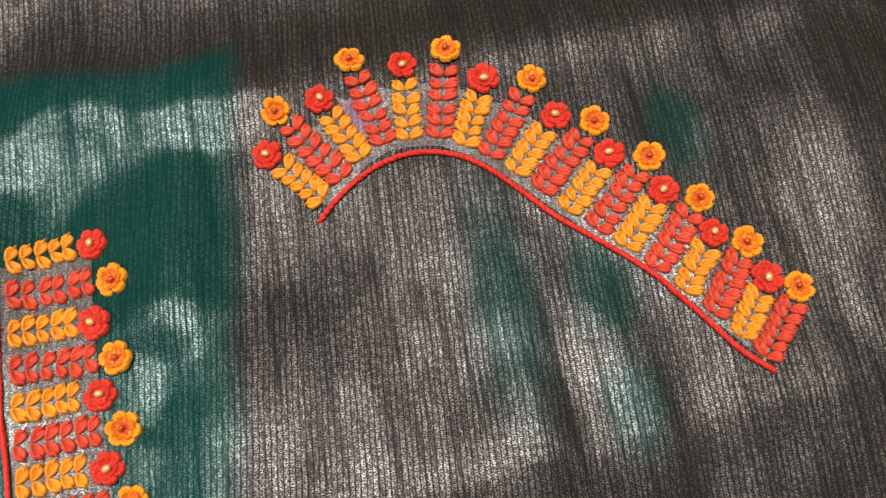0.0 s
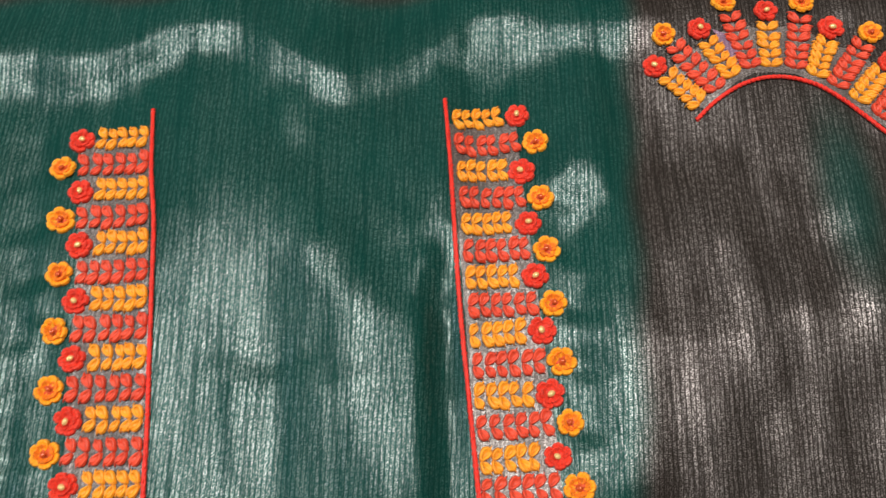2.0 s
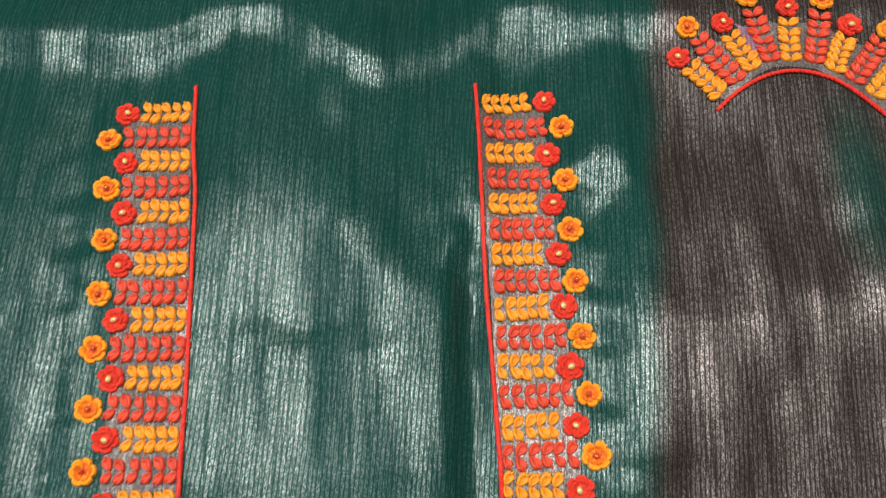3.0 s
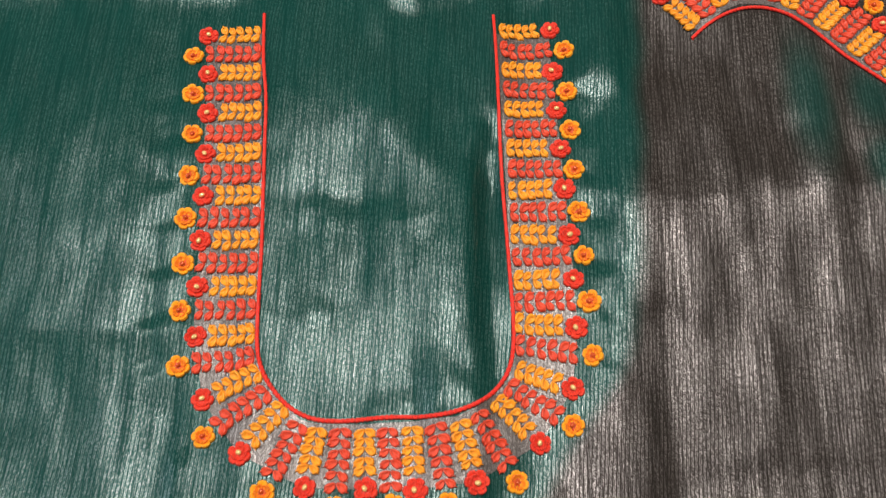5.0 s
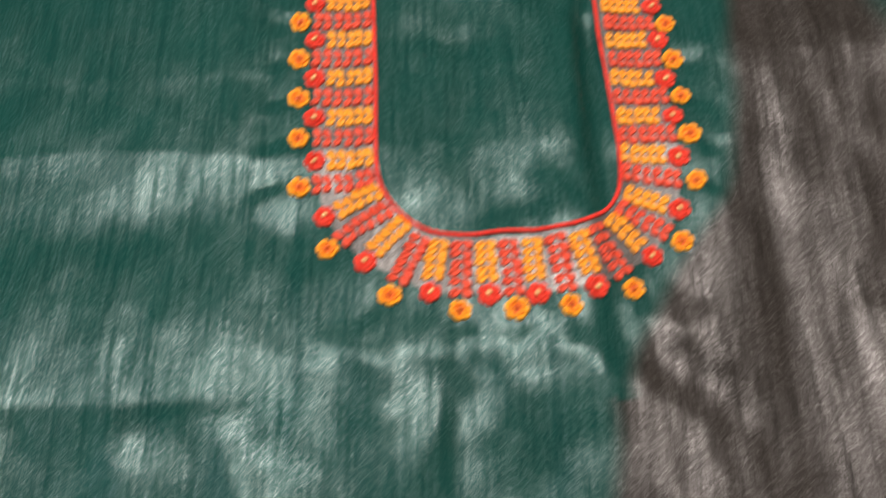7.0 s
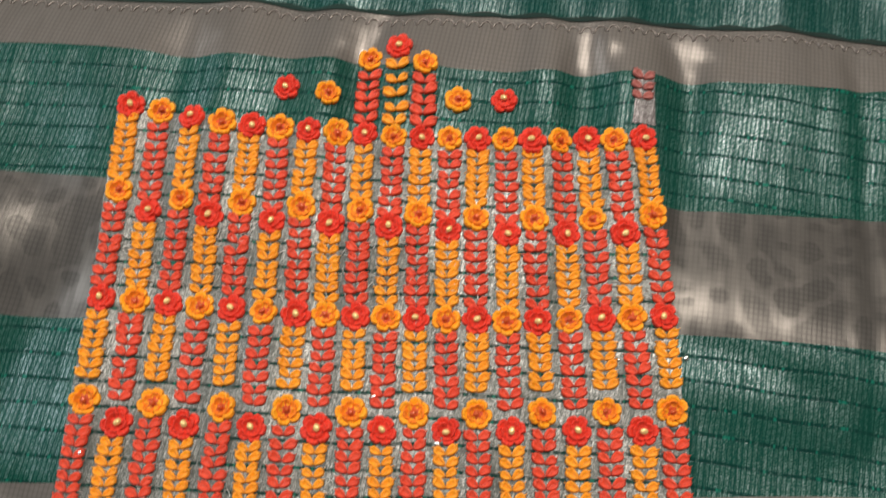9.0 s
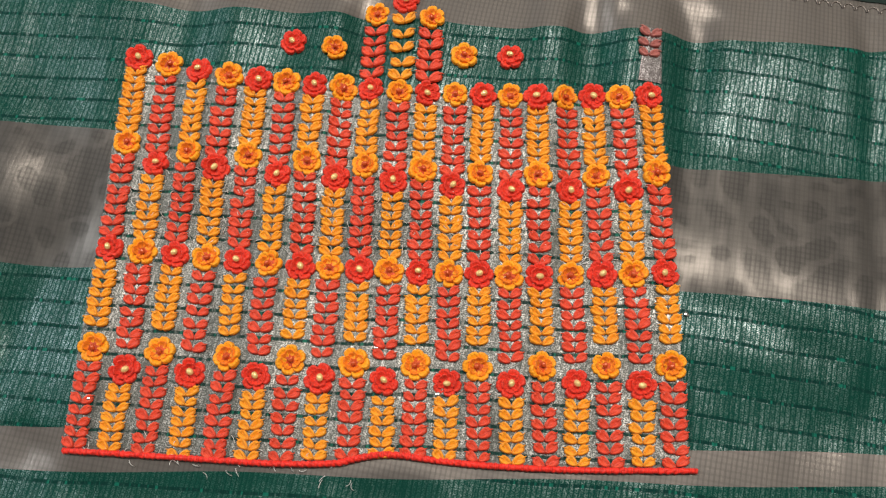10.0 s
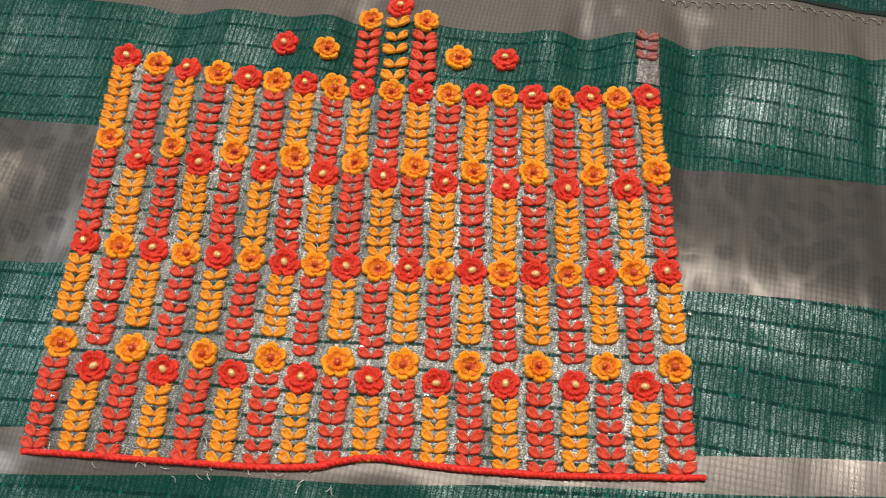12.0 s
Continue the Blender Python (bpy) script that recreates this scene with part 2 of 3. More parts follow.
fold(0.200, 0.085, 0.04, 0.016, 60, -0.0016)
fold(0.075, -0.075, 0.07, 0.014, -34, -0.0030)
fold(0.110, -0.125, 0.05, 0.012, -45, -0.0022)
fold(0.226, -0.039, 0.04, 0.010, 2, -0.0022)
fold(-0.179, -0.118, 0.012, 0.010, 0, -0.0012)
fold(-0.124, -0.125, 0.035, 0.010, -65, -0.0020)
fold(-0.039, -0.100, 0.018, 0.012, 70, -0.0016)
fold(-0.254, -0.095, 0.06, 0.014, 82, -0.0012)
fold(-0.302, -0.145, 0.03, 0.014, 80, -0.0020)
fold(-0.160, -0.094, 0.020, 0.010, 10, 0.0012)
fold(-0.266, -0.140, 0.022, 0.018, 60, 0.0016)
fold(-0.117, -0.078, 0.014, 0.012, 80, 0.0010)
fold(0.014, -0.118, 0.03, 0.020, 80, 0.0014)
fold(0.050, 0.022, 0.025, 0.008, -50, -0.0018)
fold(-0.020, 0.020, 0.03, 0.012, 80, 0.0012)
fold(-0.056, -0.345, 0.05, 0.010, -14, -0.0024)
fold(-0.040, -0.300, 0.06, 0.030, 0, -0.0016)
fold(-0.365, -0.400, 0.05, 0.010, -50, -0.0026)
fold(-0.350, -0.436, 0.03, 0.008, -35, -0.0026)
fold(-0.375, -0.318, 0.03, 0.014, 70, 0.0018)
fold(-0.400, -0.250, 0.04, 0.014, 10, -0.0016)
# short puckers along the silver stripe
for px, pw in ((-0.243, 0.010), (-0.190, 0.016), (-0.133, 0.012), (-0.086, 0.009), (-0.001, 0.004), (0.036, 0.014), (0.121, 0.010)):
    fold(px, -0.205, 0.05, pw, 84, 0.0016)
# the brocade humps up west of the panel
fold(-0.410, -0.325, 0.036, 0.042, 80, 0.011)
# the panel rests on folded layers and falls away beside them
fold(-0.085, -0.300, 0.050, 0.070, 90, 0.004)
rng = random.Random(7)
for k in range(150):
    fold(rng.uniform(-0.55, 0.55), rng.uniform(-0.55, 0.5), rng.uniform(0.015, 0.05), rng.uniform(0.008, 0.02), rng.uniform(0, 180), rng.uniform(-0.0011, 0.0011))


TILTS = []


def tilt(x, y, length, width, angle, amount):
    """A patch of cloth that leans up towards the lamp (or, below nought, away from it)."""
    TILTS.append((x, y, length, width, radians(angle), amount))


# inside the neck
tilt(-0.034, 0.152, 0.050, 0.032, 100, 0.24)
tilt(0.188, 0.160, 0.055, 0.035, 80, -0.25)
tilt(0.172, 0.156, 0.042, 0.034, 90, -0.45)
tilt(0.182, 0.236, 0.036, 0.040, 90, 0.34)
tilt(0.000, 0.140, 0.036, 0.020, 100, 0.24)
tilt(-0.004, 0.228, 0.020, 0.016, 60, 0.06)
tilt(0.066, 0.155, 0.040, 0.007, 88, 0.60)
tilt(0.026, 0.176, 0.055, 0.014, -56, -0.40)
tilt(-0.010, 0.117, 0.045, 0.007, -4, -0.40)
tilt(0.045, 0.090, 0.030, 0.018, 80, -0.20)
tilt(-0.040, 0.058, 0.020, 0.006, 5, -0.40)
tilt(0.050, 0.022, 0.026, 0.013, -45, -0.50)
tilt(0.020, 0.008, 0.030, 0.008, 15, -0.30)
# over the neck and towards the shoulder
tilt(-0.100, 0.290, 0.050, 0.014, 8, 0.30)
tilt(0.096, 0.276, 0.026, 0.020, 80, 0.40)
tilt(0.118, 0.284, 0.026, 0.022, 5, 0.25)
tilt(0.160, 0.287, 0.030, 0.014, 4, 0.40)
tilt(0.146, 0.236, 0.034, 0.022, 80, -0.42)
tilt(0.137, 0.196, 0.020, 0.018, 40, 0.50)
tilt(0.146, 0.160, 0.036, 0.014, 88, -0.45)
tilt(0.133, 0.240, 0.012, 0.010, 0, -0.30)
tilt(0.188, 0.190, 0.040, 0.018, 70, -0.25)
tilt(0.215, 0.146, 0.060, 0.016, 6, -0.40)
tilt(0.225, 0.175, 0.030, 0.014, 85, -0.05)
tilt(0.262, 0.190, 0.045, 0.012, 82, -0.20)
tilt(0.300, 0.186, 0.026, 0.013, -65, -0.25)
tilt(0.335, 0.142, 0.060, 0.012, 6, -0.60)
tilt(0.300, 0.135, 0.022, 0.012, 0, -0.40)
tilt(0.342, 0.250, 0.022, 0.010, 20, -0.40)
tilt(0.415, 0.268, 0.030, 0.020, 40, -0.45)
tilt(0.280, 0.300, 0.080, 0.012, 170, 0.10)
# beside and below the neck
tilt(-0.117, 0.138, 0.014, 0.012, 80, 0.30)
tilt(-0.170, 0.220, 0.060, 0.050, 30, -0.10)
tilt(-0.115, 0.006, 0.016, 0.014, 80, 0.20)
tilt(-0.185, 0.020, 0.050, 0.020, 20, 0.15)
tilt(0.250, 0.100, 0.045, 0.016, 8, 0.25)
tilt(0.180, 0.085, 0.030, 0.014, 80, -0.30)
tilt(0.210, 0.034, 0.030, 0.014, 60, -0.30)
tilt(0.226, -0.039, 0.036, 0.009, 0, -0.50)
tilt(0.100, -0.048, 0.024, 0.009, -10, -0.55)
tilt(0.126, 0.060, 0.012, 0.040, 0, -0.20)
tilt(0.066, -0.070, 0.060, 0.015, -36, -0.55)
tilt(0.118, -0.125, 0.050, 0.014, -44, -0.38)
tilt(0.084, -0.130, 0.026, 0.008, -60, -0.30)
tilt(-0.060, -0.066, 0.040, 0.014, 5, -0.35)
tilt(-0.040, -0.102, 0.020, 0.014, 70, -0.28)
tilt(-0.020, -0.086, 0.010, 0.010, 0, 0.25)
tilt(-0.179, -0.121, 0.016, 0.012, 0, -0.22)
tilt(-0.122, -0.130, 0.032, 0.014, -62, -0.30)
tilt(-0.156, -0.165, 0.016, 0.008, -60, -0.40)
tilt(-0.256, -0.100, 0.060, 0.012, 84, -0.22)
tilt(-0.304, -0.140, 0.034, 0.016, 80, -0.25)
tilt(-0.212, -0.150, 0.020, 0.012, 80, -0.20)
tilt(-0.160, -0.094, 0.026, 0.014, 8, 0.12)
tilt(-0.266, -0.142, 0.016, 0.016, 60, 0.15)
tilt(-0.283, -0.072, 0.012, 0.014, 60, 0.40)
tilt(0.014, -0.120, 0.028, 0.022, 80, 0.25)
tilt(0.100, -0.076, 0.028, 0.012, -25, 0.25)
# drawn-in cloth round the heavy flowers of the neck
for k in range(8):
    for px, sx in ((0.1275, 1), (-0.1235, -1)):
        py = 0.2185 - 0.0275 * k
        tilt(px, py, 0.011, 0.0055, -20 * sx, -0.18)
        tilt(px + 0.003 * sx, py + 0.0135, 0.010, 0.005, 25 * sx, 0.16)
        fold(px - 0.002 * sx, py, 0.012, 0.005, -20 * sx, -0.0012)
for px, py in ((-0.100, -0.020), (-0.066, -0.052), (-0.020, -0.062), (0.012, -0.062), (0.042, -0.060), (0.084, -0.048)):
    tilt(px, py, 0.009, 0.006, 60, -0.30)
    fold(px, py, 0.010, 0.005, 60, -0.0011)
# puckers of the silver stripe
for px, pw, pa in ((-0.243, 0.010, 0.85), (-0.183, 0.022, 0.25), (-0.134, 0.010, 0.90), (-0.086, 0.009, 0.90), (-0.002, 0.003, 0.80), (0.036, 0.013, 0.80), (0.121, 0.009, 0.80), (-0.33, 0.012, 0.5)):
    tilt(px, -0.194 + 0.055 * (px + 0.17), 0.0175, pw, 99, 0.66 * pa)
# border beside the panel
tilt(-0.368, -0.320, 0.034, 0.024, 78, 0.30)
tilt(0.000, -0.294, 0.100, 0.030, 4, -0.45)
tilt(-0.010, -0.234, 0.090, 0.024, 4, 0.28)
tilt(-0.410, -0.322, 0.024, 0.030, 60, 0.20)
tilt(-0.300, -0.318, 0.030, 0.020, 10, 0.34)
tilt(-0.230, -0.320, 0.040, 0.016, 4, 0.28)
tilt(-0.125, -0.305, 0.025, 0.014, 4, 0.25)
tilt(-0.390, -0.250, 0.030, 0.020, 5, 0.20)
tilt(-0.380, -0.375, 0.020, 0.012, 80, 0.20)
tilt(-0.025, -0.362, 0.050, 0.018, -8, 0.22)
tilt(-0.060, -0.345, 0.030, 0.008, -12, -0.30)
tilt(-0.365, -0.432, 0.030, 0.010, 10, 0.35)
tilt(-0.290, -0.436, 0.050, 0.008, 6, 0.40)
tilt(-0.200, -0.428, 0.020, 0.005, 5, 0.45)
tilt(0.030, -0.235, 0.020, 0.030, 0, 0.25)


def slope(x, y):
    """How steeply the cloth rises northward: facets between the pressed creases, and patches."""
    u, v = x, y
    x = u + 0.0035 * np.sin(v * 190 + 3 * np.sin(u * 70)) + 0.0022 * np.sin(v * 410 + u * 260 + 1.3)
    y = v + 0.0030 * np.sin(u * 170 + 3 * np.sin(v * 90) + 0.7) + 0.0016 * np.sin(u * 450 - v * 210)
    y = np.where(v < -0.16 + 0.055 * u, v, y)
    d1, d2, d3 = (v - crease(u, k) for k in range(3))
    right = smooth(0.14, 0.17, x)

    def below(d):
        return 1 - smooth(-0.0025, 0.0015, d)

    def fade(d, r):
        return np.exp(np.minimum(d, 0) / r)

    inside = smooth(0.082, 0.066, np.abs(x)) * smooth(-0.012, 0.0, y)
    w = 0.12 + 0.06 * right - 0.14 * inside
    w = w - 0.20 * right * np.exp(-np.abs(d1) / 0.02) * (d1 > 0)
    w = w + below(d1) * (0.06 + 0.16 * right + 0.36 * (1 - 0.7 * inside - 0.4 * right) * fade(d1, 0.02) - w)
    w = w + below(d2) * (0.15 + 0.24 * right + 0.40 * (1 - 0.7 * inside) * fade(d2, 0.026) - w)
    w = w - below(d2) * 0.15 * (1 - smooth(-0.06, 0.0, x)) * smooth(0.02, -0.02, y)
    near = 1 - smooth(-0.17, -0.06, x)
    w = w + below(d3) * near * (0.36 + 0.12 * fade(d3, 0.03) - w)
    w = w + smooth(-0.05, -0.09, y) * (1 - near) * (0.39 - w)
    top = y - ruck(x)
    w = w + smooth(0.0, 0.010, top) * (0.04 + 0.40 * smooth(0.020, 0.035, top) * smooth(0.0, 0.06, x) - w)
    w = w + (0.48 - 0.38 * smooth(0.09, 0.13, x)) * np.exp(-((top + 0.009) / 0.013) ** 2)
    w = np.where(y > -0.169 + 0.055 * x, w, 0.18)
    w = np.where((y < -0.169 + 0.055 * x) & (y > -0.2005 + 0.055 * x), -0.15, w)
    for fx, fy, ln, wd, an, amt in TILTS:
        c, q0 = math.cos(an), math.sin(an)
        p, q = (x - fx) * c + (y - fy) * q0, -(x - fx) * q0 + (y - fy) * c
        edge = (p / ln) ** 6 + (q / wd) ** 4 if 98 < math.degrees(an) < 100 else ((p / ln) ** 2 + (q / wd) ** 2) ** (2.0 if amt > 0 else 1.4)
        w = w + amt * np.exp(-edge)
    calm = 1 - 0.55 * smooth(0.13, 0.18, x) * below(d1) * (v > -0.16 + 0.055 * u)
    return STEEP * calm * (np.clip(w, -0.15, 0.7) - 0.36)


STEEP = 0.50          # rise per unit of tilt
SLACK = 0.085         # metres over which the cloth falls back to the floor
CELL = 0.002
GX, GY = np.arange(-0.64, 0.6405, CELL), np.arange(-0.62, 0.5405, CELL)


def relief():
    """Height of the cloth's face on a fine net: facets leaning by their slope, then folds and hollows."""
    x, y = np.meshgrid(GX, GY)
    rise = slope(x, y)
    h = np.zeros_like(x)
    for j in range(len(GY) - 1, 0, -1):
        h[j - 1] = h[j] * (1 - CELL / SLACK) - rise[j] * CELL
    for k in range(3):
        soft = (h[:, :-2] + 2 * h[:, 1:-1] + h[:, 2:]) / 4
        h[:, 1:-1] = soft
    for k, (reach, deep) in enumerate(((0.022, 0.0012), (0.020, 0.0010), (0.024, 0.0008))):
        h -= deep * np.exp(-np.abs(y - crease(x, k)) / reach)
    d = y - ruck(x)
    h += 0.002 * np.exp(-(d / 0.016) ** 2) - 0.006 * np.exp(-((d - 0.045) / 0.03) ** 2)
    for fx, fy, ln, wd, an, ht in FOLDS:
        c, q0 = math.cos(an), math.sin(an)
        r = 3 * max(ln, wd)
        i0, i1 = np.searchsorted(GX, (fx - r, fx + r))
        j0, j1 = np.searchsorted(GY, (fy - r, fy + r))
        u, v = x[j0:j1, i0:i1] - fx, y[j0:j1, i0:i1] - fy
        h[j0:j1, i0:i1] += 0.6 * ht * np.exp(-((u * c + v * q0) / ln) ** 2 - ((v * c - u * q0) / wd) ** 2)
    return h - 0.0068


RELIEF = relief()
NET = RELIEF.tolist()


def lie(x, y):
    """Height of the cloth's face over the plan."""
    if np.ndim(x) == 0:
        u, v = (float(x) - GX[0]) / CELL, (float(y) - GY[0]) / CELL
        i, j = int(u), int(v)
        u, v = u - i, v - j
        a, b = NET[j], NET[j + 1]
        return (a[i] * (1 - u) + a[i + 1] * u) * (1 - v) + (b[i] * (1 - u) + b[i + 1] * u) * v
    u, v = (x - GX[0]) / CELL, (y - GY[0]) / CELL
    i, j = u.astype(int), v.astype(int)
    u, v = u - i, v - j
    return (RELIEF[j, i] * (1 - u) + RELIEF[j, i + 1] * u) * (1 - v) + (RELIEF[j + 1, i] * (1 - u) + RELIEF[j + 1, i + 1] * u) * v


def at(x, y, lift=0.0):
    return Vector((x, y, float(lie(x, y)) + lift))


def lean(x, y):
    """The cloth's upward direction at that spot."""
    e = 0.004
    gx = (lie(x + e, y) - lie(x - e, y)) / (2 * e)
    gy = (lie(x, y + e) - lie(x, y - e)) / (2 * e)
    return Vector((-gx, -gy, 1)).normalized()


def sheet(name, lower, upper, x0, x1, step, mat, parent, lift=0.0, label=""):
    """A woven band between two edges given as functions of x."""
    nx = int((x1 - x0) / step) + 1
    xs = np.linspace(x0, x1, nx)
    lo, hi = lower(xs), upper(xs)
    ny = max(3, int(np.max(hi - lo) / step) + 1)
    k = np.linspace(0, 1, ny)[:, None]
    y = lo[None] + (hi - lo)[None] * k
    x = np.broadcast_to(xs[None], y.shape)
    z = lie(x, y) + lift
    me = bpy.data.meshes.new(name)
    i = np.arange(nx * ny).reshape(ny, nx)
    quads = np.stack([i[:-1, :-1], i[:-1, 1:], i[1:, 1:], i[1:, :-1]], -1).reshape(-1, 4)
    me.from_pydata(np.stack([x, y, z], -1).reshape(-1, 3).tolist(), [], quads.tolist())
    me.shade_smooth()
    # mask edge between the green colour and the grey-brown one
    edge = 0.1465 + 0.098 * (y - 0.06)
    edge = np.where(y < 0.06, 0.1465 - 0.078 * smooth(0.06, -0.10, y) + 0.06 * (y - 0.06) * (y < -0.1), edge)
    edge = edge + 0.0015 * np.sin(y * 90)
    green_share = 1 - smooth(-0.008, 0.008, x - edge)
    green_share = green_share * (1 - smooth(0.311, 0.325, y + 0.004 * np.sin(x * 60)))
    # missing sheen put into the colour: four green patches where little light glints
    for px, py, pl, pw in ((0.262, 0.185, 0.045, 0.014), (0.300, 0.186, 0.024, 0.014), (0.345, 0.245, 0.02, 0.012), (0.30, 0.140, 0.02, 0.012)):
        green_share = np.maximum(green_share, 0.75 * np.exp(-(((y - py) / pl) ** 2 + ((x - px) / pw) ** 2) ** 1.5))
    a = me.attributes.new("green_share", "FLOAT", "POINT")
    a.data.foreach_set("value", green_share.reshape(-1).astype(np.float32))
    me.materials.append(mat)
    ob = new(name, me)
    ob.parent = parent
    return tagged(ob, label)


def line(c0, c1, wob=0.0):
    return lambda x: c0 + c1 * x + wob * np.sin(x * 47 + c0 * 90)


def droop(x):
    """The brocade's lower edge, which sags beside the panel."""
    return -0.324 + 0.085 * x + 0.0006 * np.sin(x * 47 - 29.16) - 0.075 * np.clip(x + 0.085, 0, 0.12)


cloth = tagged(new("silk_cloth"), "crumpled green and silver tissue silk cloth on the floor", "fabric")
EDGES = [line(0.52, 0.0), line(-0.169, 0.055, 0.0008), line(-0.2005, 0.055, 0.001), line(-0.2668, 0.060, 0.0008),
         droop, line(-0.3905, 0.098, 0.0008), line(-0.4035, 0.113, 0.0008), line(-0.60, 0.0)]
BANDS = [("bodice", cloth_mat, 0.0023, "shot green and grey ribbed tissue"), ("silver_stripe", zari_mat, 0.0025, "silver metal-thread stripe"),
         ("green_band", band_mat, 0.0025, "green band with woven cross lines"), ("brocade_band", brocade_mat, 0.0025, "silver brocade with floral figure"),
         ("green_band", band_mat, 0.0025, "green band with woven cross lines"), ("silver_stripe", zari_mat, 0.0025, "silver netted stripe"),
         ("green_band", band_mat, 0.0025, "green band with woven cross lines")]
for k, (nm, mt, st, lb) in enumerate(BANDS):
    sheet(nm, EDGES[k + 1], EDGES[k], -0.62, 0.62, st, mt, cloth, 0.0, lb)

seam_mat = plain("dark_green_selvedge", (0.004, 0.028, 0.022), 0.9, 0.0, 0.5)
sheet("seam", lambda x: EDGES[1](x) - 0.0006, lambda x: EDGES[1](x) + 0.0016 + 0.0008 * np.sin(x * 260), -0.62, 0.62, 0.0035, seam_mat, cloth, 0.0007, "dark green turned seam edge")

# ---------------------------------------------------------------- embroidery pieces


def mesh_of(name, bm, mat):
    me = bpy.data.meshes.new(name)
    bm.to_mesh(me)
    bm.free()
    me.shade_smooth()
    me.materials.append(mat)
    return me


def part(name, data, parent, m=Matrix(), label=""):
    ob = new(name, data)
    ob.parent = parent
    ob.matrix_basis = m
    return tagged(ob, label)


def leaf_mesh(mat, seed, fat):
    """A lazy-daisy loop along +y: a teardrop rim of floss round a sunken eye, tied down at its tip."""
    r = random.Random(seed)
    bm = bmesh.new()
    n = 14
    rings = []
    for inset, z in ((0.0, -0.0003), (0.05, 0.0007), (0.28, 0.0012), (0.50, 0.0007), (0.66, 0.0004 * fat)):
        ring = []
        for i in range(n):
            a = 2 * math.pi * i / n
            s = math.sin(a)
            w = 0.0030 * math.cos(a) * (0.72 + 0.28 * s) * (1 - inset)
            y = 0.0029 + 0.0031 * s * (1 - 0.8 * inset)
            ring.append(bm.verts.new((w + r.uniform(-1, 1) * 0.00010, y + r.uniform(-1, 1) * 0.00014, z + r.uniform(-1, 1) * 0.00010)))
        rings.append(ring)
    for a, b in zip(rings, rings[1:]):
        for i in range(n):
            bm.faces.new((a[i], a[(i + 1) % n], b[(i + 1) % n], b[i]))
    bm.faces.new(rings[-1])
    # the tie over the loop's round end
    tie = [Vector((r.uniform(-0.0003, 0.0003), 0.0048 + 0.0007 * k, (0.0013, 0.0016, 0.0009, -0.0002)[k])) for k in range(4)]
    tube(bm, tie, [0.00032, 0.00036, 0.00032, 0.0002], 5)
    return mesh_of("leaf_stitch", bm, mat)


def tube(bm, pts, radii, sides=6, lumps=0.0, r=random, flat=1.0):
    """A round strand through the points, closed at both ends."""
    rings = []
    for i, p in enumerate(pts):
        d = (pts[min(i + 1, len(pts) - 1)] - pts[max(i - 1, 0)]).normalized()
        side = d.cross(Vector((0, 0, 1))).normalized()
        up = side.cross(d)
        rr = radii[i] * (1 + lumps * r.uniform(-1, 1))
        rings.append([bm.verts.new(p + side * (rr * math.cos(a)) + up * (rr * flat * math.sin(a))) for a in (2 * math.pi * k / sides for k in range(sides))])
    for a, b in zip(rings, rings[1:]):
        for k in range(sides):
            bm.faces.new((a[k], a[(k + 1) % sides], b[(k + 1) % sides], b[k]))
    bm.faces.new(rings[0])
    bm.faces.new(rings[-1])


def petal_mesh(mat, seed, inner, outer, span, height):
    """One floss petal: long stitches fanned from the eye to a rounded rim, arched and lipped."""
    r = random.Random(seed)
    bm = bmesh.new()
    na = 11
    arch = ((0.0, 0.22), (0.30, 0.26), (0.58, 0.52), (0.76, 0.92), (0.88, 1.0), (0.98, 0.72), (1.0, -0.15))
    lines = []
    for i in range(na):
        k = 2 * i / (na - 1) - 1
        rim = inner + (outer - inner) * (1 - 0.42 * k ** 4 - 0.06 * k * k) + r.uniform(-1, 1) * 0.00012
        rib = 0.00013 * (1 if i % 2 else -1)
        line_ = []
        for f, z in arch:
            rr = inner + (rim - inner) * f
            a = radians(span) * 0.5 * k * (0.78 + 0.22 * f)
            zz = height * z * (1 - 0.35 * k * k) + rib * (0.3 + f) + 0.0002 * k
            line_.append(bm.verts.new((rr * math.sin(a), rr * math.cos(a), zz if z > 0 else -0.0004)))
        lines.append(line_)
    for a, b in zip(lines, lines[1:]):
        for i in range(len(arch) - 1):
            bm.faces.new((a[i], a[i + 1], b[i + 1], b[i]))
    for e in (lines[0], lines[-1][::-1]):
        bm.faces.new(e)
    bmesh.ops.recalc_face_normals(bm, faces=bm.faces)
    return mesh_of("petal", bm, mat)


def bead_mesh(name, mat, rx, ry, rz):
    bm = bmesh.new()
    bmesh.ops.create_uvsphere(bm, u_segments=10, v_segments=7, radius=1.0, matrix=Matrix.Diagonal((rx, ry, rz, 1)))
    return mesh_of(name, bm, mat)


def disc_mesh(name, mat, radius):
    bm = bmesh.new()
    mid = bm.verts.new((0, 0, 0.0009))
    rim = [bm.verts.new((radius * math.cos(a), radius * math.sin(a), 0.0002)) for a in (2 * math.pi * k / 12 for k in range(12))]
    for k in range(12):
        bm.faces.new((mid, rim[k], rim[(k + 1) % 12]))
    return mesh_of(name, bm, mat)


